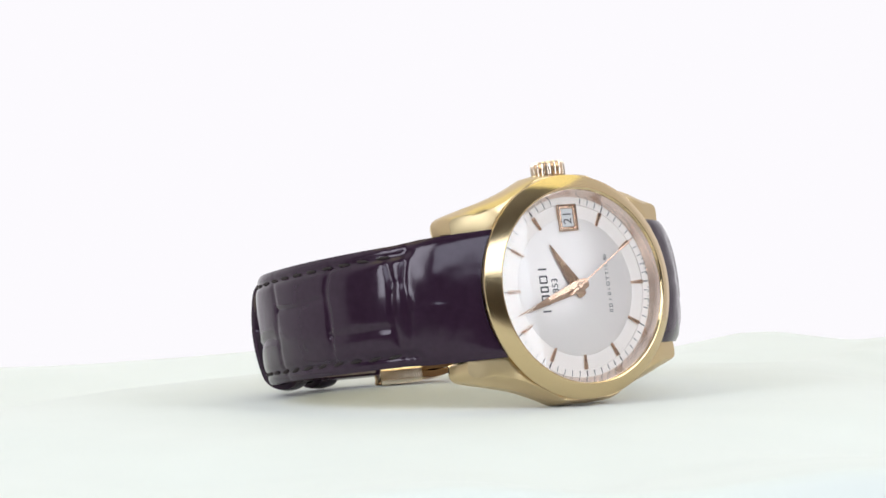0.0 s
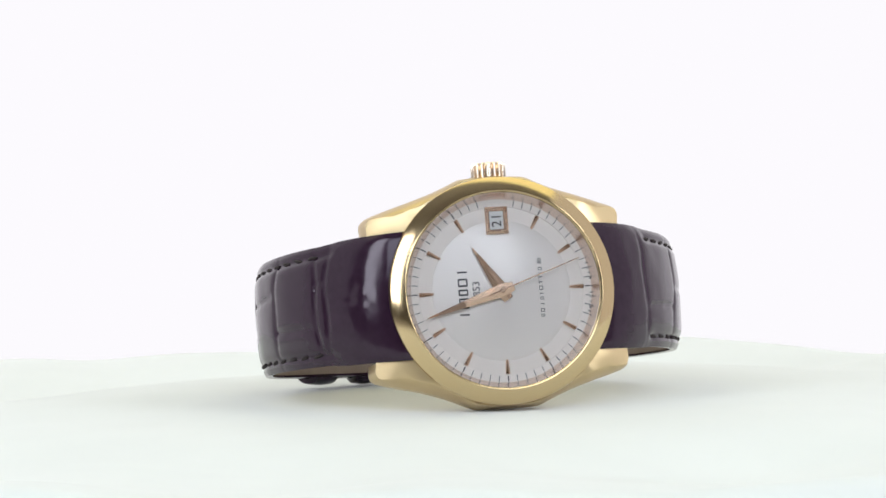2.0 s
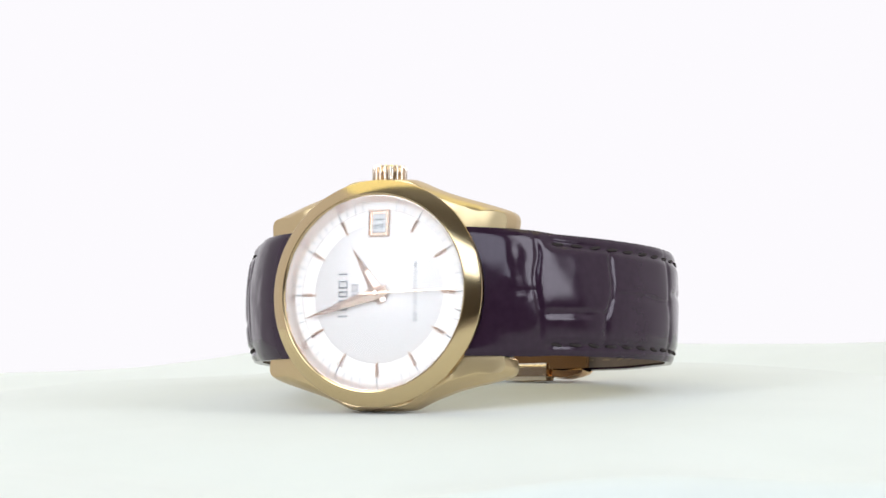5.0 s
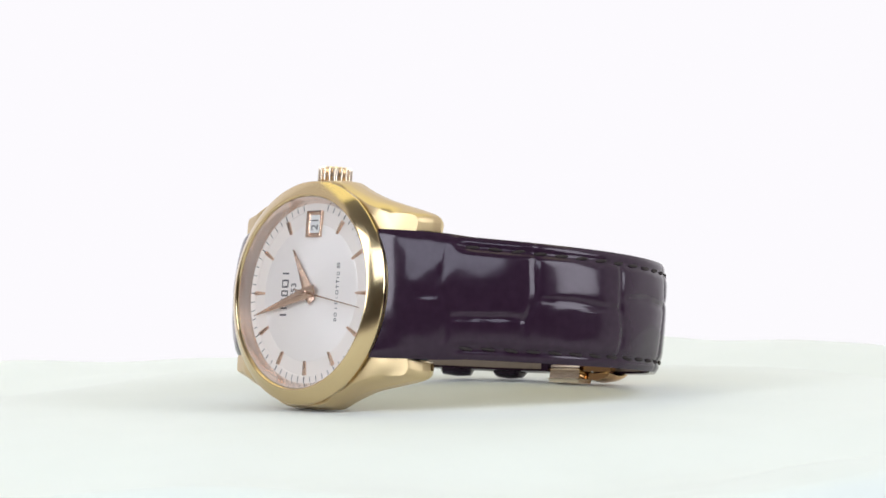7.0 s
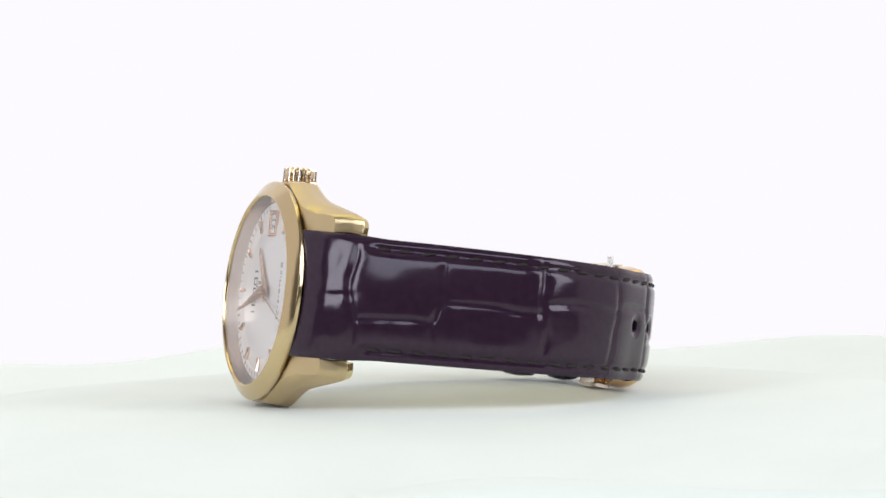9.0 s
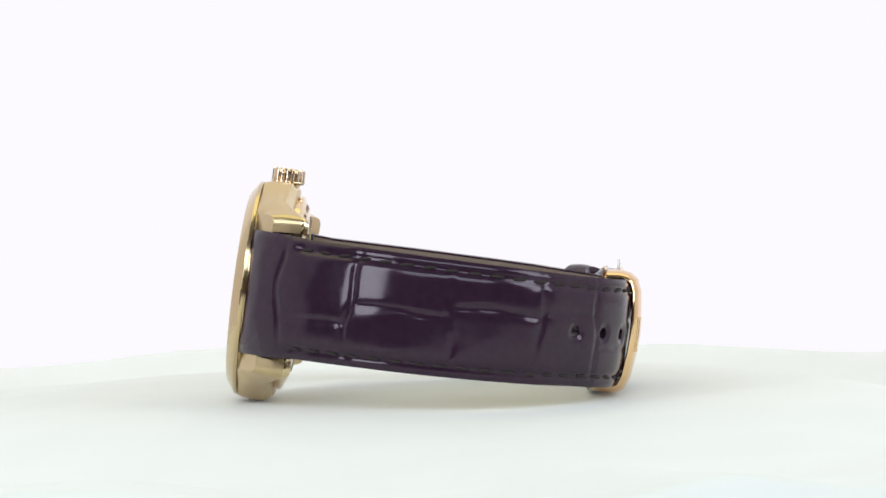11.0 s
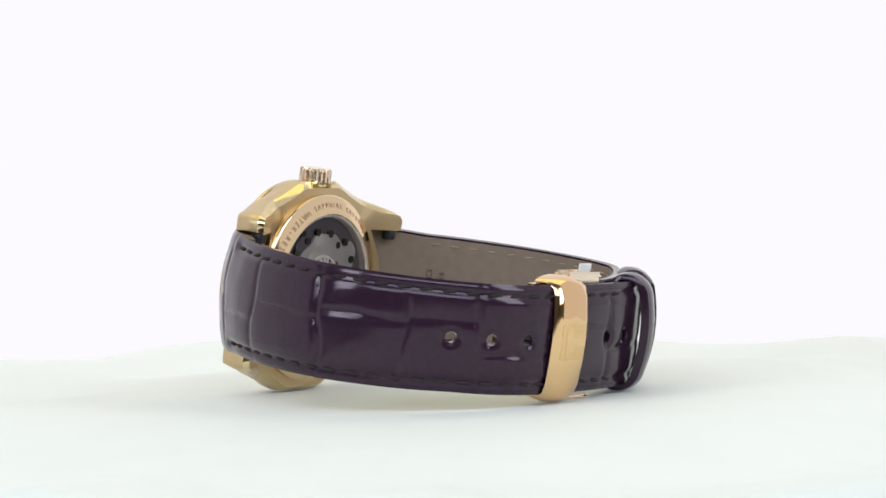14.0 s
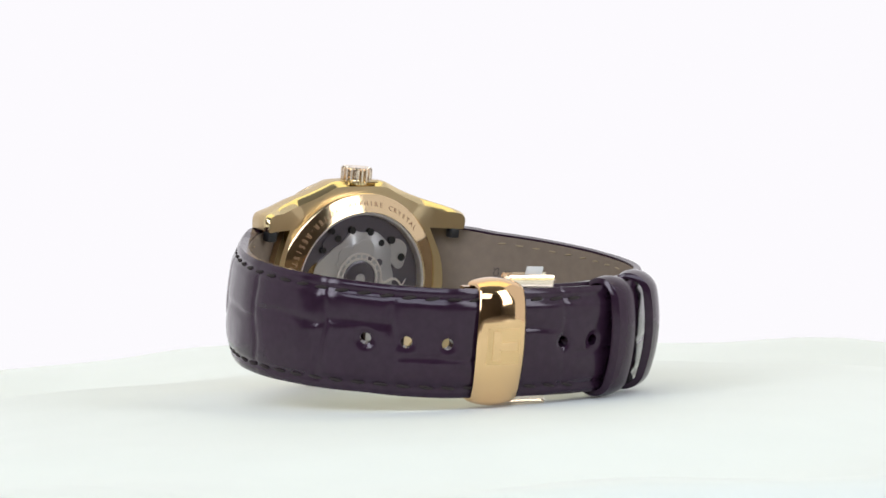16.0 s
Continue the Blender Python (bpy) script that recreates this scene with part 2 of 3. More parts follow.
def case_outline(inset=0.0, least=0.25):
    """Half of the case's outline from one lug to the other, (x, z) with z up."""
    lug = [(13.2, 9.0), (16.2, 9.0), (18.2, 9.0), (18.72, 9.3), (18.85, 10.4)]
    _, fx, fz = smooth_path([(18.85, 10.6), (18.6, 11.35), (17.6, 11.95), (15.0, 12.75), (12.0, 13.6), (9.0, 14.6), (6.9, 15.45), (5.2, 16.22), (4.4, 16.45), (3.2, 16.52), (1.2, 16.54)], 0.45)
    half = lug + list(zip(fx.tolist(), fz.tolist()))
    out = []
    for x, z in half:
        cut = inset * (least + (1 - least) * min(1.0, max(0.0, (x - 3.0) / 8)))
        side = max(0.0, min(1.0, (x - 15.0) / 3.5))
        cut *= 1 - 0.3 * side
        out.append((x - 0.6 * min(cut, 0.7) * side, max(z - cut * (1 - 0.75 * side), 9.0 + 0.12 * (z - 9.0))))
    return out + [(-x, z) for x, z in reversed(out)]


def make_case():
    """The case band with its four lugs, one closed solid that drops back towards the lug tips."""
    bm = bmesh.new()
    layers = [(1.5, 0.0), (1.25, 0.015), (0.7, 0.13), (0.3, 0.28), (0.05, 0.45), (0.0, 0.475), (0.0, 0.51), (0.0, 0.79), (0.04, 0.82), (0.3, 0.88), (1.05, 1.0)]
    loops = []
    for inset, s in layers:
        up = case_outline(inset, 0.25 if s < 0.7 else 0.8)
        ring = []
        arc = [(-(16.0 - inset * 0.3) * math.cos(a), (16.0 - inset * 0.3) * math.sin(a)) for a in [radians(30 - 60 * k / 12) for k in range(1, 12)]]
        pts = up + arc + [(-x, -z) for x, z in up] + [(-x, -z) for x, z in arc]
        for x, z in pts:
            k = max(0.0, (abs(x) - 12.0) / 7.5)
            front, back = -0.2 + 3.6 * k ** 1.35, 4.9 + 3.0 * max(0.0, min(1.0, (abs(x) - 11.5) / 7)) ** 1.1
            ring.append(bm.verts.new((x, front + (back - front) * s, z)))
        loops.append(ring)
    n = len(loops[0])
    for i, (a, b) in enumerate(zip(loops, loops[1:])):
        for k in range(n):
            bm.faces.new((a[k], a[(k + 1) % n], b[(k + 1) % n], b[k])).material_index = 1 if i > 6 else 0
    # close front and back: a cap on each lug, then a collar that runs in to the round opening
    h = len(case_outline()) // 2
    last = max(k for k in range(h) if loops[0][k].co.x >= 13.2)
    size = 2 * h + 11
    caps = [list(range(0, last + 1)), list(range(2 * h - 1 - last, 2 * h))]
    caps += [[k + size for k in cap] for cap in caps]
    inside = {k for cap in caps for k in cap[1:-1]}
    for ring, r, y, deep in ((loops[0], 13.8, -0.2, 0.3), (loops[-1], 11.2, 4.9, 5.4)):
        for cap in caps:
            bm.faces.new([ring[k] for k in cap])
        body = [ring[k] for k in range(n) if k not in inside]
        hole = []
        for v in body:
            out = Vector((v.co.x, 0, v.co.z)).normalized() * r
            hole.append(bm.verts.new((out.x, y, out.z)))
        low = [bm.verts.new((v.co.x, deep, v.co.z)) for v in hole]
        m = len(body)
        for k in range(m):
            e = (k + 1) % m
            bm.faces.new((body[k], body[e], hole[e], hole[k]))
            bm.faces.new((hole[k], hole[e], low[e], low[k]))
        bm.faces.new(low)
    return bm


case = part("case", make_case(), SATIN, watch, "brushed gold case with four curved lugs", sharp=28)
case.data.materials.append(GOLD)
part("bezel", lathe([(13.75, -0.3), (13.9, -1.95), (13.98, -2.12), (14.08, -2.22), (14.2, -2.25), (14.34, -2.2), (16.05, -1.05), (16.2, -0.92), (16.25, -0.75), (16.22, -0.4), (16.1, -0.34), (15.3, -0.34), (15.3, 0.1), (13.75, 0.2)], 160, True),
     BEZEL, watch, "polished gold bezel with a sloping face", sharp=18)
part("crystal", lathe([(0, -1.95), (10, -1.95), (13.93, -1.9)], 96), CRYSTAL, watch, "clear flat sapphire crystal")
part("flange", lathe([(13.05, -0.1), (13.1, -0.3), (13.5, -0.75), (13.85, -1.8), (14.0, -1.8), (14.0, -0.1)], 120, True), FLANGE, watch)
dial = part("dial", lathe([(0, -0.2), (9.85, -0.2), (10.0, -0.12)], 128), DIAL, watch, "silver sunburst dial")
ring = part("chapter_ring", lathe([(9.95, -0.12), (10.05, -0.13), (11.98, -0.03), (12.03, -0.14), (13.3, -0.2)], 128), SILVER, dial, "paler stepped ring that carries the hour markers")


def on_dial(angle, r):
    """(x, z) at an hour angle in degrees, clockwise from twelve o'clock."""
    a = radians(angle)
    return -r * math.cos(a), r * math.sin(a)


def spoke(angle, r0, r1, w0, w1, y0, y1, bevel=0.0):
    """A bar that runs out from the dial's centre."""
    (ax, az), (bx, bz) = on_dial(angle, r0), on_dial(angle, r1)
    tx, tz = on_dial(angle + 90, 1)
    pts = [(ax + tx * w0 / 2, az + tz * w0 / 2), (bx + tx * w1 / 2, bz + tz * w1 / 2), (bx - tx * w1 / 2, bz - tz * w1 / 2), (ax - tx * w0 / 2, az - tz * w0 / 2)]
    return slab(pts, y0, y1, bevel)


def ridge(angle, steps, y0, y1, y2):
    """A two-faced bar with a sharp spine, from (radius, half-width) steps: foot y0, shoulders y1, spine y2."""
    bm = bmesh.new()
    tx, tz = on_dial(angle + 90, 1)
    rings = []
    for r, w in steps:
        x, z = on_dial(angle, r)
        rings.append([bm.verts.new((x + tx * q * w, y, z + tz * q * w)) for q, y in ((-1, y0), (-1, y1), (0, y2 if w > 0.12 else (y1 + y2) / 2), (1, y1), (1, y0))])
    for a, b in zip(rings, rings[1:]):
        for k in range(5):
            bm.faces.new((a[k], a[(k + 1) % 5], b[(k + 1) % 5], b[k]))
    bm.faces.new(rings[0][::-1]), bm.faces.new(rings[-1])
    return bm


for h in range(12):
    if h != 3:
        part("hour_marker", ridge(30 * h, ((9.85, 0.17), (11.9, 0.30)), -0.02, -0.3, -0.6), ROSE, dial)
for k in range(60):
    if 14 <= k <= 16:
        continue
    major = k % 5 == 0
    part("minute_mark", spoke(6 * k, 12.15, 12.95, 0.17 if major else 0.095, 0.17 if major else 0.095, -0.235, -0.2), INK, dial)

# date window at three o'clock
DATE_Z = 10.05
part("date_disc", box(0, -0.215, DATE_Z, 2.3, 0.04, 2.9), WHITE, dial, "white date disc")
bm = bmesh.new()
rings = [[bm.verts.new((qx * w, y, DATE_Z + qz * h)) for qx, qz in ((-1, -1), (1, -1), (1, 1), (-1, 1))]
         for w, h, y in ((1.62, 1.92, -0.1), (1.62, 1.92, -0.5), (1.42, 1.72, -0.56), (1.28, 1.58, -0.36), (1.2, 1.5, -0.36), (1.0, 1.3, -0.25), (1.0, 1.3, -0.1))]
for a, b in zip(rings, rings[1:] + rings[:1]):
    for k in range(4):
        bm.faces.new((a[k], a[(k + 1) % 4], b[(k + 1) % 4], b[k]))
part("date_frame", bm, ROSE, dial, "rose gold double frame round the date", sharp=12)
DIAL_TEXT = ((0, 0, 1), (-1, 0, 0))


def dial_text(name, body, size, x, z, y=-0.22, mat=INK, parent=dial, squeeze=1.0):
    bm = lettering(body, size)
    bm.transform(frame_of((x, y, z), *DIAL_TEXT) @ Matrix.Diagonal((squeeze, 1, 1, 1)))
    return part(name, bm, mat, parent)


dial_text("date_numerals", "21", 2.0, 0.05, DATE_Z, -0.26)
dial_text("printed_year", "1853", 1.5, -3.6, 0.05)


def letter_bars(name, x, z0, widths, height, weight, parent):
    """A word drawn as plain bars: one solid stroke for each letter, running towards three o'clock."""
    z = z0
    for w, style in widths:
        bm = bmesh.new()
        if style == 0:
            strokes = ((x, z + w / 2, height, weight),)
        elif style == 1:
            strokes = ((x - height / 2 + weight / 2, z + w / 2, weight, w), (x, z + w / 2, height, weight * 1.15))
        else:
            strokes = tuple((x + d * (height - weight * 0.8) / 2, z + w / 2, weight * 0.8, w * 0.8) for d in (-1, 1)) + tuple((x, z + w / 2 + d * (w * 0.9 - weight) / 2, height - weight, weight) for d in (-1, 1))
        for cx, cz, sx, sz in strokes:
            bmesh.ops.create_cube(bm, size=1, matrix=Matrix.Translation((cx, -0.215, cz)) @ Matrix.Diagonal((sx, 0.03, sz, 1)))
        part(name, bm, INK, parent)
        z += w + 0.26


letter_bars("maker_mark_bar", -5.55, -3.75, ((1.15, 0), (0.3, 0), (1.0, 2), (1.0, 2), (1.3, 2), (1.15, 0)), 1.4, 0.24, dial)
letter_bars("small_print_bar", 5.75, -4.05, ((0.42, 2), (0.55, 2), (0.7, 0), (0.42, 2), (0.42, 0), (0.65, 2), (0.5, 1), (0.42, 1), (0.2, 0), (0.5, 2)), 0.55, 0.09, dial)
dial_text("printed_number", "80", 0.85, 5.75, 3.95)


def rim_text(body, r, mid, step, size, y, tops_out, facing, mat, parent, name, slope=0.0):
    """Letters set one by one round a circle; angles clockwise from twelve o'clock as the front shows them."""
    whole = bmesh.new()
    n = len(body)
    for i, c in enumerate(body):
        if c == " ":
            continue
        a = mid + (i - (n - 1) / 2) * step
        x, z = on_dial(a, r)
        out = Vector((x, 0, z)).normalized() * (1 if tops_out else -1)
        right = out.cross(Vector((0, facing, 0)))
        up = out * math.cos(radians(slope)) - Vector((0, math.sin(radians(slope)) * (1 if tops_out else -1), 0))
        one = lettering(c, size)
        one.transform(frame_of((x, y, z), right, up))
        me = bpy.data.meshes.new("letter")
        one.to_mesh(me)
        one.free()
        whole.from_mesh(me)
        bpy.data.meshes.remove(me)
    return part(name, whole, mat, parent)


rim_text("SWISS", 13.05, 190, -3.0, 0.6, -0.24, False, -1, INK, dial, "rim_printing")
rim_text("MADE", 13.05, 170, -3.2, 0.6, -0.24, False, -1, INK, dial, "rim_printing")


# hands, each in its own space with its pivot at the centre
def hand(name, length, tail, wide, y0, y1, mat, label, tip=0.06):
    steps = ((-tail, wide * 0.36), (-tail * 0.4, wide * 0.47), (0.6, wide * 0.5), (length * 0.5, wide * 0.28), (length * 0.85, wide * 0.11), (length, tip))
    return part(name, ridge(0, steps, y0, y0 - 0.08, y1), mat, watch, label, sharp=8)


def hand_pose(angle):
    return Matrix.Rotation(radians(angle), 4, "Y")


hour_hand = hand("hour_hand", 7.4, 1.6, 1.9, -0.5, -0.86, ROSE, "tapered rose gold hour hand")
minute_hand = hand("minute_hand", 11.6, 1.7, 1.8, -0.88, -1.2, ROSE, "tapered rose gold minute hand")
second_hand = part("second_hand", slab([(-12.0, -0.06), (-12.0, 0.06), (2.2, 0.12), (2.2, -0.12)], -1.36, -1.26), ROSE, watch, "thin rose gold seconds hand")
part("hand_hub", lathe([(0, -1.5), (0.3, -1.5), (0.45, -1.4), (0.45, -0.3), (0, -0.3)], 32), ROSE, watch)

# crown at three o'clock
bm = bmesh.new()
N = 18 * 10
prof = []
for k in range(N):
    ph = 2 * math.pi * k / N
    w = math.cos(18 * ph)
    prof.append((ph, 2.22 + 0.3 * max(-1, min(1, 1.9 * w + 0.25))))
levels = [(16.35, 0.86), (16.55, 1.0), (18.35, 1.0), (18.62, 0.90), (18.66, 0.3)]
loops = [[bm.verts.new((r * s * math.cos(ph), 3.0 + r * s * math.sin(ph), z)) for ph, r in prof] for z, s in levels]
for a, b in zip(loops, loops[1:]):
    for k in range(N):
        bm.faces.new((a[k], a[(k + 1) % N], b[(k + 1) % N], b[k]))
bm.faces.new(loops[0][::-1]), bm.faces.new(loops[-1])
crown = part("crown", bm, PALE, watch, "fluted gold winding crown")
bm = lathe([(0, 0), (1.9, 0), (1.9, 1.2), (0, 1.2)], 40)
bm.transform(Matrix.Translation((0, 3.0, 15.9)) @ Matrix.Rotation(radians(90), 4, "X"))
part("collar", bm, GOLD, crown)
part("crown_seat", box(-0.4, 3.9, 16.5, 5.0, 2.4, 0.5, 0.12), GOLD, watch, "small polished step under the crown")

# display back
back = part("case_back", lathe([(14.75, 4.6), (14.75, 5.75), (14.6, 5.95), (14.45, 6.02), (12.05, 7.05), (11.92, 7.08), (11.85, 7.0), (11.8, 5.6), (14.5, 4.6)], 144, True), RING, watch, "rosy gold case back ring")
part("inner_ring", lathe([(11.82, 6.9), (11.45, 6.75), (11.3, 6.2), (11.2, 5.6), (11.82, 5.6)], 96, True), SILVER, back, "silver ring inside the display back")
part("back_crystal", lathe([(0, 7.0), (11.82, 6.97)], 96), CRYSTAL, back)
rim_text("WATER-RESISTANT", 13.2, 146, 4.3, 1.3, 6.57, False, 1, ENGRAVED, back, "engraving", 23.2)
rim_text("SAPPHIRE CRYSTAL", 13.2, 75.5, -4.2, 1.15, 6.57, True, 1, ENGRAVED, back, "engraving", 23.2)
movement = part("movement", lathe([(0, 5.75), (11.4, 5.75), (11.4, 5.5), (0, 5.5)], 96), DARKSTEEL, watch, "dark automatic movement behind glass")


def blob(cx, cz, r, y0, y1, lobes, mat, name):
    pts = []
    for k in range(72):
        a = 2 * math.pi * k / 72
        q = r * (1 + sum(h * math.cos(m * a + p) for m, h, p in lobes))
        pts.append((cx + q * math.cos(a), cz + q * math.sin(a)))
    return part(name, slab(pts, y1, y0, 0.12), mat, movement)


blob(0.6, 3.0, 6.2, 5.76, 6.25, ((2, 0.16, 0.3), (3, 0.10, 1.0), (5, 0.05, 0.2), (9, 0.03, 0.5)), STEEL, "bridge")
blob(0.8, 5.0, 2.6, 6.25, 6.36, ((2, 0.3, 0.5), (3, 0.1, 0)), STEEL, "cover_plate")
blob(-6.6, 5.0, 2.2, 5.76, 6.1, ((3, 0.14, 0.2), (4, 0.1, 1.0)), STEEL, "small_bridge")
blob(5.2, 7.0, 1.8, 5.76, 6.05, ((3, 0.14, 1.2), (4, 0.1, 0)), DARKSTEEL, "small_bridge")
blob(-4.2, -4.6, 4.8, 5.76, 6.15, ((3, 0.12, 0.2), (4, 0.06, 1.0)), STEEL, "bridge")
part("balance_wheel", lathe([(3.0, 5.9), (3.0, 6.2), (2.6, 6.2), (2.6, 5.9)], 48, True), ROSE, movement).location = (0.0062, 0, -0.0035)
part("gear", lathe([(0, 5.9), (0, 6.1), (2.4, 6.1), (2.4, 5.9)], 40), GOLD, movement).location = (0.0074, 0, 0.0015)
for x, z, r in ((4.6, 7.6, 0.55), (2.0, 8.9, 0.6), (-1.4, 8.6, 0.6), (-3.6, 6.8, 0.55), (-5.6, 7.2, 0.6), (7.2, 5.8, 0.5), (-7.6, 4.4, 0.6), (5.8, 8.8, 0.5)):
    part("jewel_hole", disc_at(x, z, 5.77, 6.32, r), BLACK, movement)
for x, z in ((1.2, 6.2), (-3.4, 3.7), (-1.6, 4.4), (4.2, 3.6)):
    part("screw", disc_at(x, z, 6.2, 6.42, 0.55), DARKSTEEL if x < 0 else STEEL, movement)
rotor = part("rotor", lathe([(3.95, 6.45), (4.25, 6.45), (4.25, 6.62), (3.95, 6.62)], 64, True), SILVER, movement, "openwork silver winding rotor")
rotor.location = (0.0003, 0, 0.0011)
part("inner_hoop", lathe([(3.1, 6.45), (3.4, 6.45), (3.4, 6.62), (3.1, 6.62)], 64, True), SILVER, rotor)
part("rotor_hub", lathe([(0, 6.8), (1.0, 6.8), (1.2, 6.6), (2.2, 6.55), (2.6, 6.65), (2.9, 6.55), (2.9, 6.3), (0, 6.3)], 48), DARKSTEEL, rotor)
part("rotor_screw", lathe([(0, 6.9), (0.75, 6.9), (0.9, 6.8), (0.9, 6.6), (0, 6.6)], 32), STEEL, rotor)
for a in range(20, 175, 17):
    part("spoke", spoke(a, 3.3, 4.0, 0.3, 0.3, 6.47, 6.6), SILVER, rotor)
bm = bmesh.new()
for k in range(41):
    a = radians(-172 + 164 * k / 40)
    for r, y in ((10.3, 6.5), (10.3, 6.8), (8.6, 6.8), (8.6, 6.5)):
        bm.verts.new((r * math.cos(a), y, r * math.sin(a)))
bm.verts.ensure_lookup_table()
for k in range(40):
    for j in range(4):
        bm.faces.new([bm.verts[i] for i in (4 * k + j, 4 * k + (j + 1) % 4, 4 * k + 4 + (j + 1) % 4, 4 * k + 4 + j)])
part("weight", bm, STEEL, rotor)
for a0, bow in ((-178, 1.4), (-165, -1.0), (-140, 1.0), (-112, -0.8), (-80, 0.7), (-48, -0.9), (-20, 1.2), (-4, -1.2)):
    bm = bmesh.new()
    prev = None
    for k in range(13):
        r, a = 4.1 + 4.7 * k / 12, radians(a0 + 14 * bow * math.sin(math.pi * k / 12))
        c, s = math.cos(a), math.sin(a)
        cur = [bm.verts.new((r * c - w * s, y, r * s + w * c)) for w, y in ((-0.2, 6.47), (-0.2, 6.62), (0.2, 6.62), (0.2, 6.47))]
        if prev:
            for j in range(4):
                bm.faces.new((prev[j], prev[(j + 1) % 4], cur[(j + 1) % 4], cur[j]))
        prev = cur
    part("arm", bm, SILVER, rotor)


# ---- the strap ----
OUTER_SIX = ((13.3, -0.8), (16.5, 0.4), (19.8, 2.6), (22.9, 5.9), (27.0, 11.5), (30.5, 18), (32.8, 25), (33.4, 31), (32.4, 37), (30, 43), (26, 48), (21.7, 52.3),
             (16.4, 55.2), (10, 56.4), (3, 57.1), (-5, 57.2), (-12, 56.2), (-18.3, 53.5), (-23.0, 49.9), (-26.6, 46.3), (-29.2, 42.3))
OUTER_TWELVE = ((-13.3, -0.8), (-16.5, 0.4), (-19.8, 2.6), (-22.9, 5.9), (-26.5, 11), (-29.3, 17), (-31, 24), (-31.4, 30), (-30.6, 37), (-28.2, 43), (-24.5, 46.3),
                (-19.5, 49.4), (-14, 52.0), (-8, 53.8), (-2, 54.4))


class Band:
    """The outer face of one half of the strap, by run along it and place across it."""

    def __init__(self, points, side):
        self.s, self.x, self.y = smooth_path(points)
        self.length, self.side = float(self.s[-1]), side

    def at(self, s, z, lift=0.0):
        s = min(max(s, 0.0), self.length)
        x, y = float(np.interp(s, self.s, self.x)), float(np.interp(s, self.s, self.y))
        e = 0.5
        dx = float(np.interp(s + e, self.s, self.x) - np.interp(s - e, self.s, self.x))
        dy = float(np.interp(s + e, self.s, self.y) - np.interp(s - e, self.s, self.y))
        d = math.hypot(dx, dy)
        nx, ny = dy / d * self.side, -dx / d * self.side
        return Vector((x + nx * lift, y + ny * lift, z + self.centre(y)))

    def axes(self, s):
        """Tangent and outward normal."""
        a, b = self.at(s - 0.4, 0), self.at(s + 0.4, 0)
        t = (b - a)
        t.z = 0
        t.normalize()
        return t, Vector((t.y, -t.x, 0)) * self.side

    def centre(self, y):
        return 0.75 * max(0.0, y) / 57

    def half(self, s):
        return 9.12 - 0.25 * max(0.0, min(1.0, (s - 11) / 4)) - 0.95 * min(1.0, s / 62)

    def thick(self, s):
        return 2.0 + 1.3 * max(0.0, 1 - s / 34)

    def run(self, x, y):
        return float(self.s[int(np.argmin((self.x - x) ** 2 + (self.y - y) ** 2))])


def groove(d, width):
    return math.exp(-(d / width) ** 2)


def relief(s, u, half, seed, grainmap):
    """Height of the embossed face: padded in the middle, low at the stitched edges, cut into large pillowed scales."""
    edge = half - abs(u)
    body = max(0.0, 1 - s / 45)
    firm = max(0.0, min(1.0, (s - 8) / 5))
    h = -(0.3 + 0.3 * firm) * math.exp(-max(0.0, edge - 0.1) / (0.35 + 0.35 * firm)) + (0.3 + 1.1 * body * min(1.0, s / 7)) * (0.55 - (u / half) ** 2)
    if s > 12:
        h -= (0.32 + 0.25 * body) * min(1.0, (s - 12) / 2) * groove(edge - 1.5, 0.55)
    warp = 1.1 * noise.noise(Vector((u / 6.0, s / 30, seed))) + 0.06 * u
    inside = max(0.0, min(1.0, (edge - 1.4) / 1.6))
    k, near, far = 0, 0.0, 99.0
    for i, (cut, row) in enumerate(grainmap):
        d = s - cut - warp * (1 if i % 2 else -1)
        deep = 0.85 + 0.5 * noise.noise(Vector((u / 3.5, i * 3.1, seed + 4)))
        h -= deep * 0.25 * groove(d, 0.33) * (0.3 + 0.7 * inside)
        if d > 0:
            k, near = i + 1, d
        else:
            far = min(far, -d)
    if k:
        row = grainmap[k - 1][1] + 0.7 * noise.noise(Vector((s / 8, seed, 1)))
        h -= (0.15 + 0.13 * noise.noise(Vector((s / 2.5, seed, 6)))) * groove(u - row, 0.34) * inside * min(1.0, near / 1.5)
        pillow = (1 - math.exp(-(near / 0.9) ** 2)) * (1 - math.exp(-(far / 0.9) ** 2)) * (1 - math.exp(-((u - row) / 0.8) ** 2)) * inside
        h += 0.07 * pillow
    h -= 0.2 * groove(u + 1.0 - 0.12 * s, 0.4) * max(0.0, 1 - abs(s - 9.0) / 3.2)
    h += 0.11 * max(0.0, 1 - abs(s - 8.0) / 5) * noise.noise(Vector((s / 2.2, u / 2.8, seed + 2))) * inside
    h += 0.09 * noise.noise(Vector((s / 5.0, u / 5.0, seed + 5))) + 0.008 * noise.noise(Vector((s / 1.4, u / 1.4, seed + 7))) - 0.25 * min(1.0, s / 10)
    return h


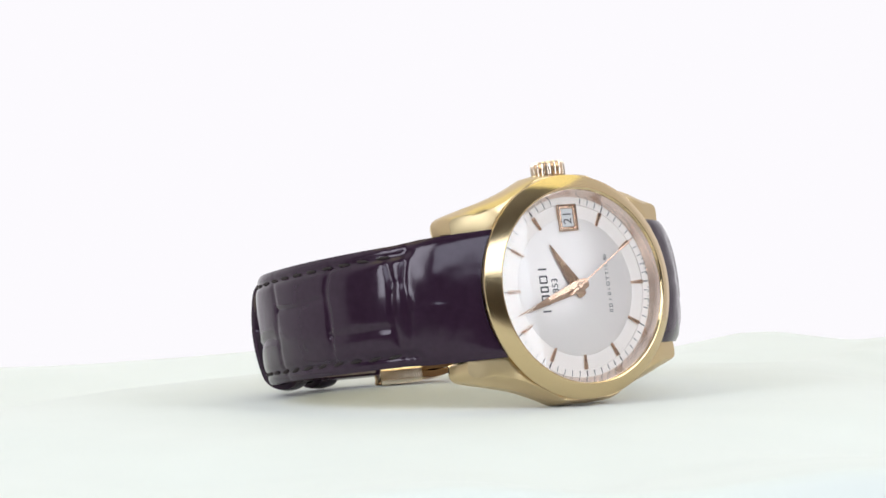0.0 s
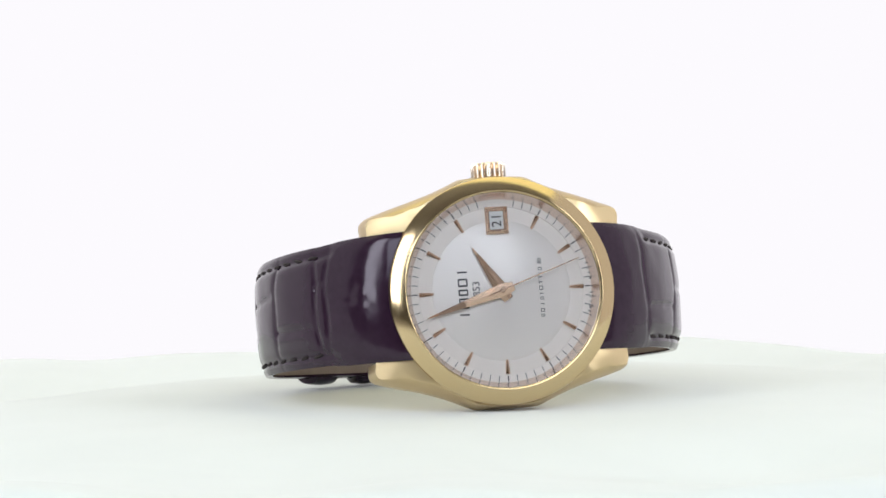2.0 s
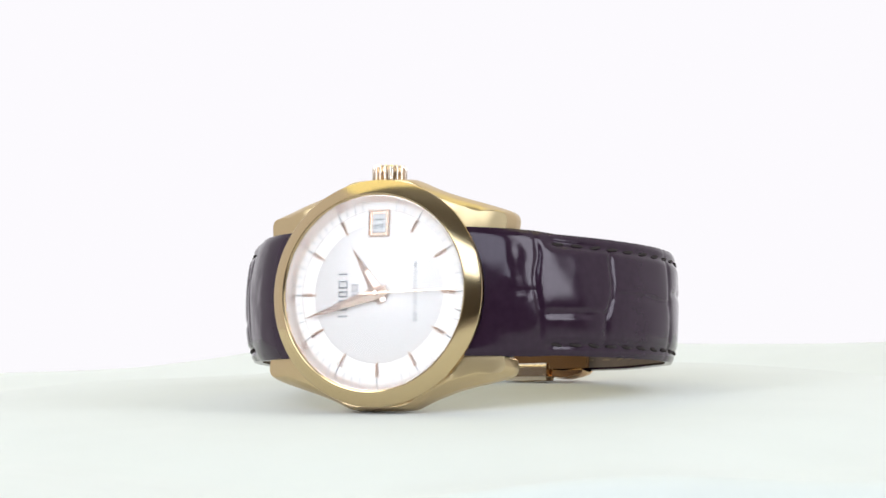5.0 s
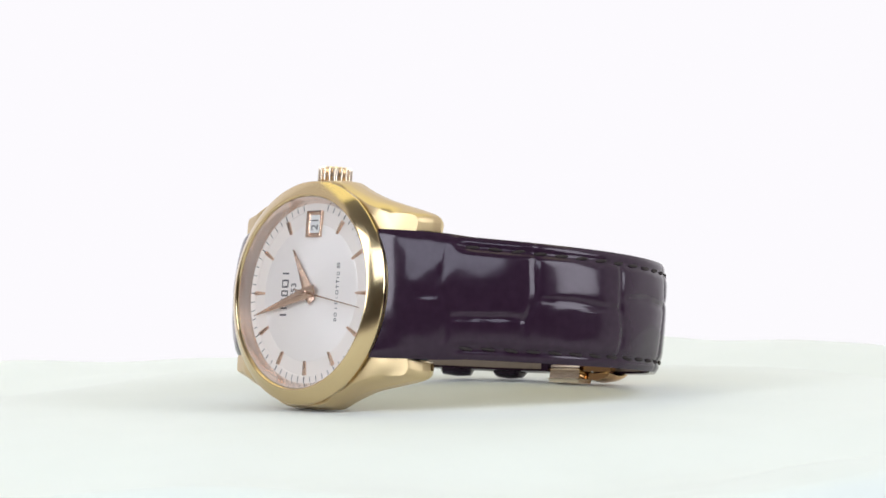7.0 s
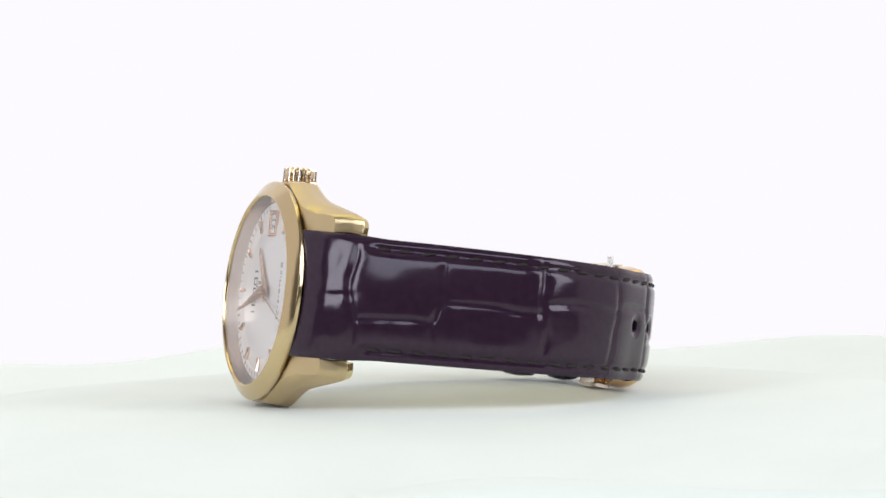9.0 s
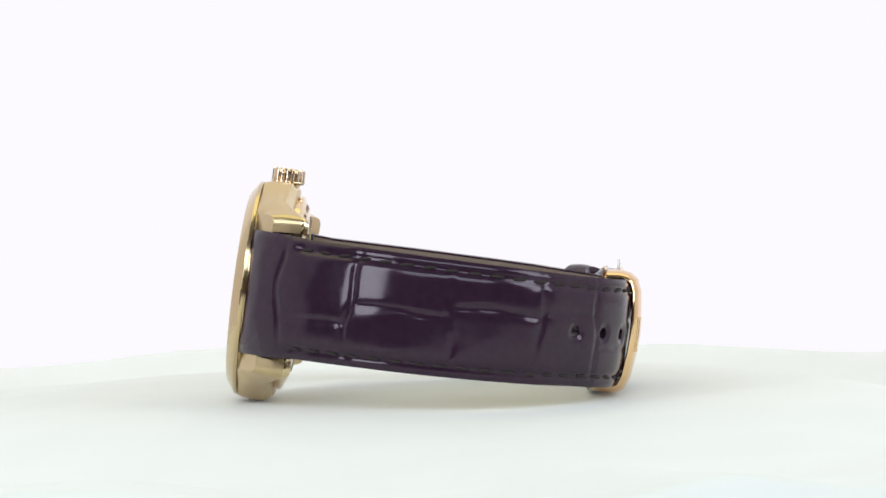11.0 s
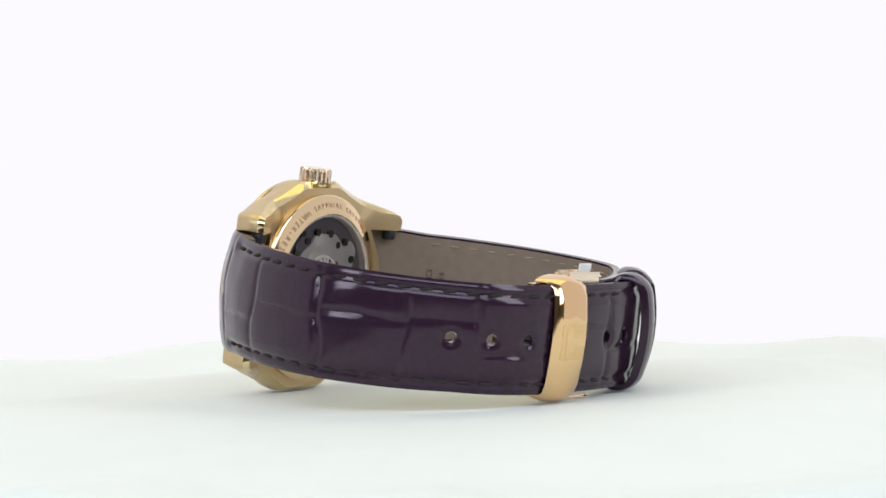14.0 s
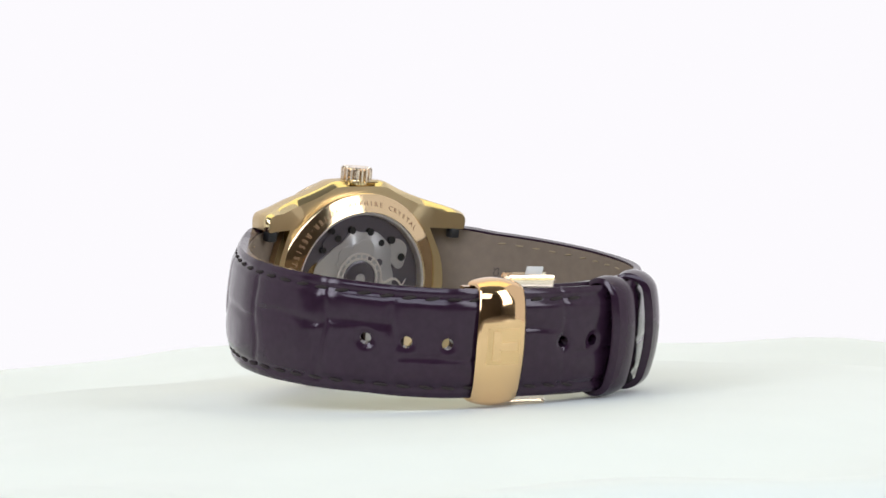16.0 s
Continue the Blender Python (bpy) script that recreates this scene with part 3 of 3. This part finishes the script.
def make_strap(name, band, label, seed, cuts, holes=(), tail=False):
    ns, nu = int(band.length / 0.42), 46
    bm = bmesh.new()
    outer, inner, grid = [], [], []
    for i in range(ns + 1):
        grow = []
        for j in range(nu + 1):
            f = j / nu * 2 - 1
            s = band.length * i / ns
            half = band.half(s)
            u = half * math.copysign(abs(f) ** 0.92, f)
            start = max(0.0, math.sqrt(max(0.0, 16.35 ** 2 - u * u)) - 13.35)
            if tail:
                end = band.length - 6.0 * (abs(u) / half) ** 1.3
            else:
                end = band.length
            s = start + (end - start) * i / ns
            grow.append((s, u))
        grid.append(grow)
    gone = set()
    for i in range(ns):
        for j in range(nu):
            s = sum(grid[i + a][j + b][0] for a in (0, 1) for b in (0, 1)) / 4
            u = sum(grid[i + a][j + b][1] for a in (0, 1) for b in (0, 1)) / 4
            if any(math.hypot(s - hs, u) < 0.78 for hs in holes):
                gone.add((i, j))
    for i, j in gone:
        for a, b in ((0, 0), (0, 1), (1, 0), (1, 1)):
            around = [(i + a - p, j + b - q) in gone for p in (0, 1) for q in (0, 1)]
            if not all(around):
                s, u = grid[i + a][j + b]
                hs = min(holes, key=lambda h: abs(h - s))
                d = math.hypot(s - hs, u)
                if abs(d - 0.85) > 1e-6:
                    grid[i + a][j + b] = (hs + (s - hs) * 0.85 / d, u * 0.85 / d)
    for i in range(ns + 1):
        orow, irow = [], []
        for j in range(nu + 1):
            s, u = grid[i][j]
            half = band.half(s)
            dish = sum(0.3 * math.exp(-((math.hypot(s - hs, u) - 0.85) / 0.5) ** 2) for hs in holes)
            orow.append(bm.verts.new(band.at(s, u, relief(s, u, half, seed, cuts) - dish)))
            irow.append(bm.verts.new(band.at(s, u * 0.985, -band.thick(s))))
        outer.append(orow), inner.append(irow)
    for i in range(ns):
        for j in range(nu):
            if (i, j) in gone:
                for (a, b), (c, d), nb in (((i, j), (i, j + 1), (i - 1, j)), ((i + 1, j), (i + 1, j + 1), (i + 1, j)), ((i, j), (i + 1, j), (i, j - 1)), ((i, j + 1), (i + 1, j + 1), (i, j + 1))):
                    if nb not in gone:
                        bm.faces.new((outer[a][b], outer[c][d], inner[c][d], inner[a][b]))
                continue
            bm.faces.new((outer[i][j], outer[i + 1][j], outer[i + 1][j + 1], outer[i][j + 1]))
            bm.faces.new((inner[i][j], inner[i][j + 1], inner[i + 1][j + 1], inner[i + 1][j]))
    for i in range(ns):
        for j in (0, nu):
            bm.faces.new((outer[i][j], outer[i + 1][j], inner[i + 1][j], inner[i][j]))
    for j in range(nu):
        for i in (0, ns):
            bm.faces.new((outer[i][j], outer[i][j + 1], inner[i][j + 1], inner[i][j]))
    bmesh.ops.delete(bm, geom=[v for v in bm.verts if not v.link_faces], context="VERTS")
    strap = part(name, bm, LEATHER, watch, label, sharp=50)
    # lining
    bm = bmesh.new()
    a, b = [], []
    for i in range(81):
        s = 1.5 + (band.length - 2.5) * i / 80
        half = band.half(s) - 0.45
        if tail:
            half *= min(1, 0.3 + (80 - i) / 7)
        ra, rb = [], []
        for j in range(13):
            u = half * (j / 6 - 1)
            ra.append(bm.verts.new(band.at(s, u, -band.thick(s) - 0.28)))
            rb.append(bm.verts.new(band.at(s, u, -band.thick(s) + 0.05)))
        a.append(ra), b.append(rb)
    for i in range(80):
        s = 1.5 + (band.length - 2.5) * (i + 0.5) / 80
        for j in range(12):
            if j in (5, 6) and any(abs(s - hs) < 1.1 for hs in holes):
                continue
            bm.faces.new((a[i][j], a[i + 1][j], a[i + 1][j + 1], a[i][j + 1]))
            bm.faces.new((b[i][j], b[i][j + 1], b[i + 1][j + 1], b[i + 1][j]))
        for j in (0, 12):
            bm.faces.new((a[i][j], b[i][j], b[i + 1][j], a[i + 1][j]))
    part("lining", bm, LINING, strap, "grey-brown suede strap lining", sharp=60)
    return strap


six, twelve = Band(OUTER_SIX, 1), Band(OUTER_TWELVE, -1)
GRAIN_SIX = ((11.0, -2.7), (23.5, 0.4), (38.5, 1.7), (52.0, 2.4), (63.0, -2.2), (76.0, 2.0), (90.0, -1.5))
GRAIN_TWELVE = ((13.5, 3.2), (16.2, -3.0), (27.0, 2.4), (40.0, -2.0), (52.0, 1.5))
HOLES = [six.run(*p) for p in ((25.9, 48.1), (21.7, 52.3), (16.4, 55.2), (-2.4, 57.2), (-8.2, 56.9))]
strap_six = make_strap("strap_long_half", six, "dark brown crocodile-embossed leather strap with punched holes", 3.0, GRAIN_SIX, HOLES, True)
strap_twelve = make_strap("strap_short_half", twelve, "dark brown crocodile-embossed leather strap half", 8.0, GRAIN_TWELVE)


def stitch_mesh(name, mat, long=2.0, wide=0.58):
    bm = bmesh.new()
    bmesh.ops.create_uvsphere(bm, u_segments=8, v_segments=5, radius=0.5, matrix=Matrix.Diagonal((long, wide, wide, 1)))
    for f in bm.faces:
        f.smooth = True
    me = bpy.data.meshes.new(name)
    bm.to_mesh(me)
    bm.free()
    me.transform(Matrix.Scale(MM, 4))
    me.materials.append(mat)
    return me


STITCH, LINE_STITCH = stitch_mesh("stitch", THREAD, 2.3, 0.55), stitch_mesh("lining_stitch", TAN_THREAD, 1.6, 0.3)


def sew(band, strap, seed, cuts, first, last):
    """Stitches along both edges, outside and on the lining."""
    rng = random.Random(int(seed))
    s = first
    while s < last:
        for sign in (-1, 1):
            half = band.half(s)
            u = sign * (half - 1.55)
            t, n = band.axes(s)
            for me, lift in ((STITCH, relief(s, u, half, seed, cuts) + 0.06), (LINE_STITCH, -band.thick(s) - 0.33)):
                ob = new(me.name, me)
                ob.parent = strap
                tilt = radians(rng.uniform(-7, 7) + 5 * sign)
                right = (t * math.cos(tilt) + Vector((0, 0, math.sin(tilt)))).normalized()
                ob.matrix_local = frame_of(band.at(s, u, lift) * MM, right, n.cross(right))
        s += 3.35


sew(six, strap_six, 3.0, GRAIN_SIX, 14.5, 92)
sew(twelve, strap_twelve, 8.0, GRAIN_TWELVE, 17.0, 56)

# printed size and stamp on the lining
for body, s, z in (("16", 18.6, 2.1), ("CS", 16.4, 2.3)):
    bm = lettering(body, 1.35)
    t, n = twelve.axes(s)
    bm.transform(frame_of(twelve.at(s, z, -twelve.thick(s) - 0.33), (0, 0, 1), Vector((0, 0, 1)).cross(n)))
    part("lining_stamp", bm, EDGE, strap_twelve)

# spring-bar tabs between strap and lugs
for sx in (-1, 1):
    for sz in (-1, 1):
        part("spring_bar_tab", box(sx * 17.2, 6.3, sz * 8.3, 1.6, 1.6, 1.7, 0.2), BLACK, watch)


def rounded_loop(z0, z1, n0, n1, r, bow, seg=7):
    """A rounded rectangle in (normal, z) whose outer side bows out."""
    pts = []
    for cn, cz, a0 in ((n1 - r, z1 - r, 0), (n0 + r, z1 - r, 90), (n0 + r, z0 + r, 180), (n1 - r, z0 + r, 270)):
        if a0 == 270:
            tail = [(cn + r * math.cos(radians(a0 + 90 * k / seg)), cz + r * math.sin(radians(a0 + 90 * k / seg))) for k in range(seg + 1)]
            pts += tail
            continue
        for k in range(seg + 1):
            a = radians(a0 + 90 * k / seg)
            pts.append((cn + r * math.cos(a), cz + r * math.sin(a)))
    z = tail[-1][1]
    top = pts[0][1]
    pts += [(n1, z + (top - z) * k / 9) for k in range(1, 9)]
    mid, half = (z0 + z1) / 2, (z1 - z0) / 2
    return [(n + (bow * (1 - ((z - mid) / half) ** 2) if n > n0 + r else 0), z) for n, z in pts]


def keeper(s, width, n0, n1):
    """A leather loop round both strap layers."""
    p = six.at(s, 0)
    t, n = six.axes(s)
    half = six.half(s) + 1.0
    outer, inner = rounded_loop(-half, half, n0, n1, 2.6, 1.7), rounded_loop(-half + 0.9, half - 0.9, n0 + 0.9, n1 - 0.9, 1.7, 1.2)
    bm = bmesh.new()
    prof = [(-width / 2, 0.75), (-width / 2 + 0.35, 0.12), (-width / 4, 0.0), (0, -0.1), (width / 4, 0.0), (width / 2 - 0.35, 0.12), (width / 2, 0.75)]
    rings = []
    for along, sink in prof:
        ring = []
        for (on, oz), (jn, jz) in zip(outer, inner):
            q = p + t * along + n * (on + (jn - on) * sink) + Vector((0, 0, oz + (jz - oz) * sink))
            ring.append(bm.verts.new(q))
        rings.append(ring)
    for along in (width / 2, -width / 2):
        rings.append([bm.verts.new(p + t * along + n * jn + Vector((0, 0, jz))) for jn, jz in inner])
    m = len(outer)
    for a, b in zip(rings, rings[1:] + rings[:1]):
        for k in range(m):
            bm.faces.new((a[k], a[(k + 1) % m], b[(k + 1) % m], b[k]))
    return part("keeper", bm, LEATHER, watch, "dark brown leather keeper loop", sharp=50)


keeper(six.run(-12.5, 56.1), 4.6, -4.6, 0.9)
keeper(six.run(-20.8, 51.7), 5.2, -4.6, 0.9)

# folding clasp
s0 = six.run(8.5, 56.6)
p0 = six.at(s0, 0)
t0, n0 = six.axes(s0)


def clasp_point(along, out, z):
    return p0 + t0 * along + n0 * out + Vector((0, 0, z))


bm = bmesh.new()
path = [(-4.2, -8.75), (-2.2, -9.0), (-0.9, -8.8), (0.15, -8.15), (0.8, -6.4), (1.2, -3.2), (1.35, 0), (1.2, 3.2), (0.8, 6.4), (0.15, 8.05), (-0.9, 8.75), (-2.2, 8.95), (-4.2, 8.75)]
rings = []
nz = len(path)
for k, (o, z) in enumerate(path):
    a, b = path[max(0, k - 1)], path[min(nz - 1, k + 1)]
    dn, dz = b[1] - a[1], -(b[0] - a[0])
    d = math.hypot(dn, dz)
    dn, dz = dn / d, dz / d
    wide = 3.6 + 0.3 * (1 - (z / 9) ** 2)
    ring = []
    for q, lift in ((-1, -0.8), (-0.97, -0.52), (-0.86, -0.24), (-0.68, -0.03), (-0.45, 0.15), (-0.2, 0.27), (0, 0.3), (0.2, 0.27), (0.45, 0.15), (0.68, -0.03), (0.86, -0.24), (0.97, -0.52), (1, -0.8), (0.9, -1.0), (0, -0.75), (-0.9, -1.0)):
        ring.append(bm.verts.new(clasp_point(q * wide, o + dn * lift, z + dz * lift)))
    rings.append(ring)
m = len(rings[0])
for a, b in zip(rings, rings[1:]):
    for k in range(m):
        bm.faces.new((a[k], a[(k + 1) % m], b[(k + 1) % m], b[k]))
bm.faces.new(rings[0]), bm.faces.new(rings[-1][::-1])
clasp = part("clasp", bm, CLASP, watch, "polished gold folding clasp with a square engraved mark", sharp=40)


def clasp_plate(name, a0, a1, z0, z1, out, thick, mat, bevel=0.0):
    """A thin plate that follows the clasp's curve."""
    bm = bmesh.new()
    top, low = [], []
    for i in range(7):
        for j in range(7):
            a, z = a0 + (a1 - a0) * i / 6, z0 + (z1 - z0) * j / 6
            q = a / 3.9
            lift = 1.65 - 0.0155 * z * z - 0.7 * q * q + out
            top.append(bm.verts.new(clasp_point(a, lift, z)))
            low.append(bm.verts.new(clasp_point(a, lift - thick, z)))
    for i in range(6):
        for j in range(6):
            k = 7 * i + j
            bm.faces.new((top[k], top[k + 7], top[k + 8], top[k + 1]))
            bm.faces.new((low[k], low[k + 1], low[k + 8], low[k + 7]))
            for cond, e, f in ((i == 0, k, k + 1), (i == 5, k + 7, k + 8), (j == 0, k, k + 7), (j == 5, k + 1, k + 8)):
                if cond:
                    bm.faces.new((top[e], top[f], low[f], low[e]))
    return part(name, bm, mat, clasp)


clasp_plate("etched_square", -2.6, 2.7, -2.6, 2.6, 0.03, 0.2, MATTE)
clasp_plate("raised_bar", -1.8, -0.6, -2.1, 2.1, 0.07, 0.2, CLASP)
clasp_plate("raised_bar", -0.7, 2.3, -0.6, 0.6, 0.07, 0.2, CLASP)

for z in (-1, 1):
    bm = bmesh.new()
    geom = bmesh.ops.create_cube(bm, size=1, matrix=Matrix.Diagonal((6.0, 2.4, 1.5, 1)))
    for v in geom["verts"]:
        v.co = clasp_point(v.co.x + 6.0, v.co.y - 3.9, v.co.z + z * 8.15)
    bmesh.ops.bevel(bm, geom=bm.edges[:], offset=0.62, segments=4, affect="EDGES", profile=0.5)
    part("release_button", bm, PALE, clasp, "pale rose gold release button of the clasp")
bm = bmesh.new()
geom = bmesh.ops.create_cube(bm, size=1, matrix=Matrix.Diagonal((13.0, 1.0, 15.5, 1)))
for v in geom["verts"]:
    v.co = clasp_point(v.co.x + 2.0, v.co.y - 4.2, v.co.z)
part("clasp_base", bm, CLASP, clasp)
bm = bmesh.new()
for q in range(7):
    z = 8.6 + 2.1 * q / 6
    bow = 0.25 * math.sin(q / 6 * 2.5)
    for a, o in ((4.9, 0), (7.5, 0.15), (7.5, 0.35), (4.9, 0.2)):
        bm.verts.new(clasp_point(a + 0.08 * q, -3.6 + o + bow, z))
bm.verts.ensure_lookup_table()
for q in range(6):
    for j in range(4):
        bm.faces.new([bm.verts[i] for i in (4 * q + j, 4 * q + (j + 1) % 4, 4 * q + 4 + (j + 1) % 4, 4 * q + 4 + j)])
bm.faces.new(bm.verts[0:4]), bm.faces.new(bm.verts[24:28])
part("plastic_tag", bm, TAG, clasp, "small translucent plastic protection tag")


def watch_pose(t):
    return (Matrix.Rotation(radians(heading(t)), 4, "Z") @ Matrix.Translation((0.00148, -0.02991, 0.0170))
            @ Matrix.Rotation(radians(-8.81), 4, "X") @ Matrix.Rotation(radians(-1.147), 4, "Y"))


def motions():
    times = [0.5 * k for k in range(33)]
    walk(watch, [(t, watch_pose(t)) for t in times])
    walk(cloth, [(t, Matrix.Rotation(radians(heading(t)), 4, "Z")) for t in times])
    walk(turntable, [(t, Matrix.Rotation(radians(heading(t)), 4, "Z")) for t in times])
    walk(hour_hand, [(0, hand_pose(58.2)), (16, hand_pose(58.3))])
    walk(minute_hand, [(0, hand_pose(342.4)), (16, hand_pose(344.0))])
    walk(second_hand, [(t, hand_pose(148.5 + 6 * t)) for t in times])


motions()
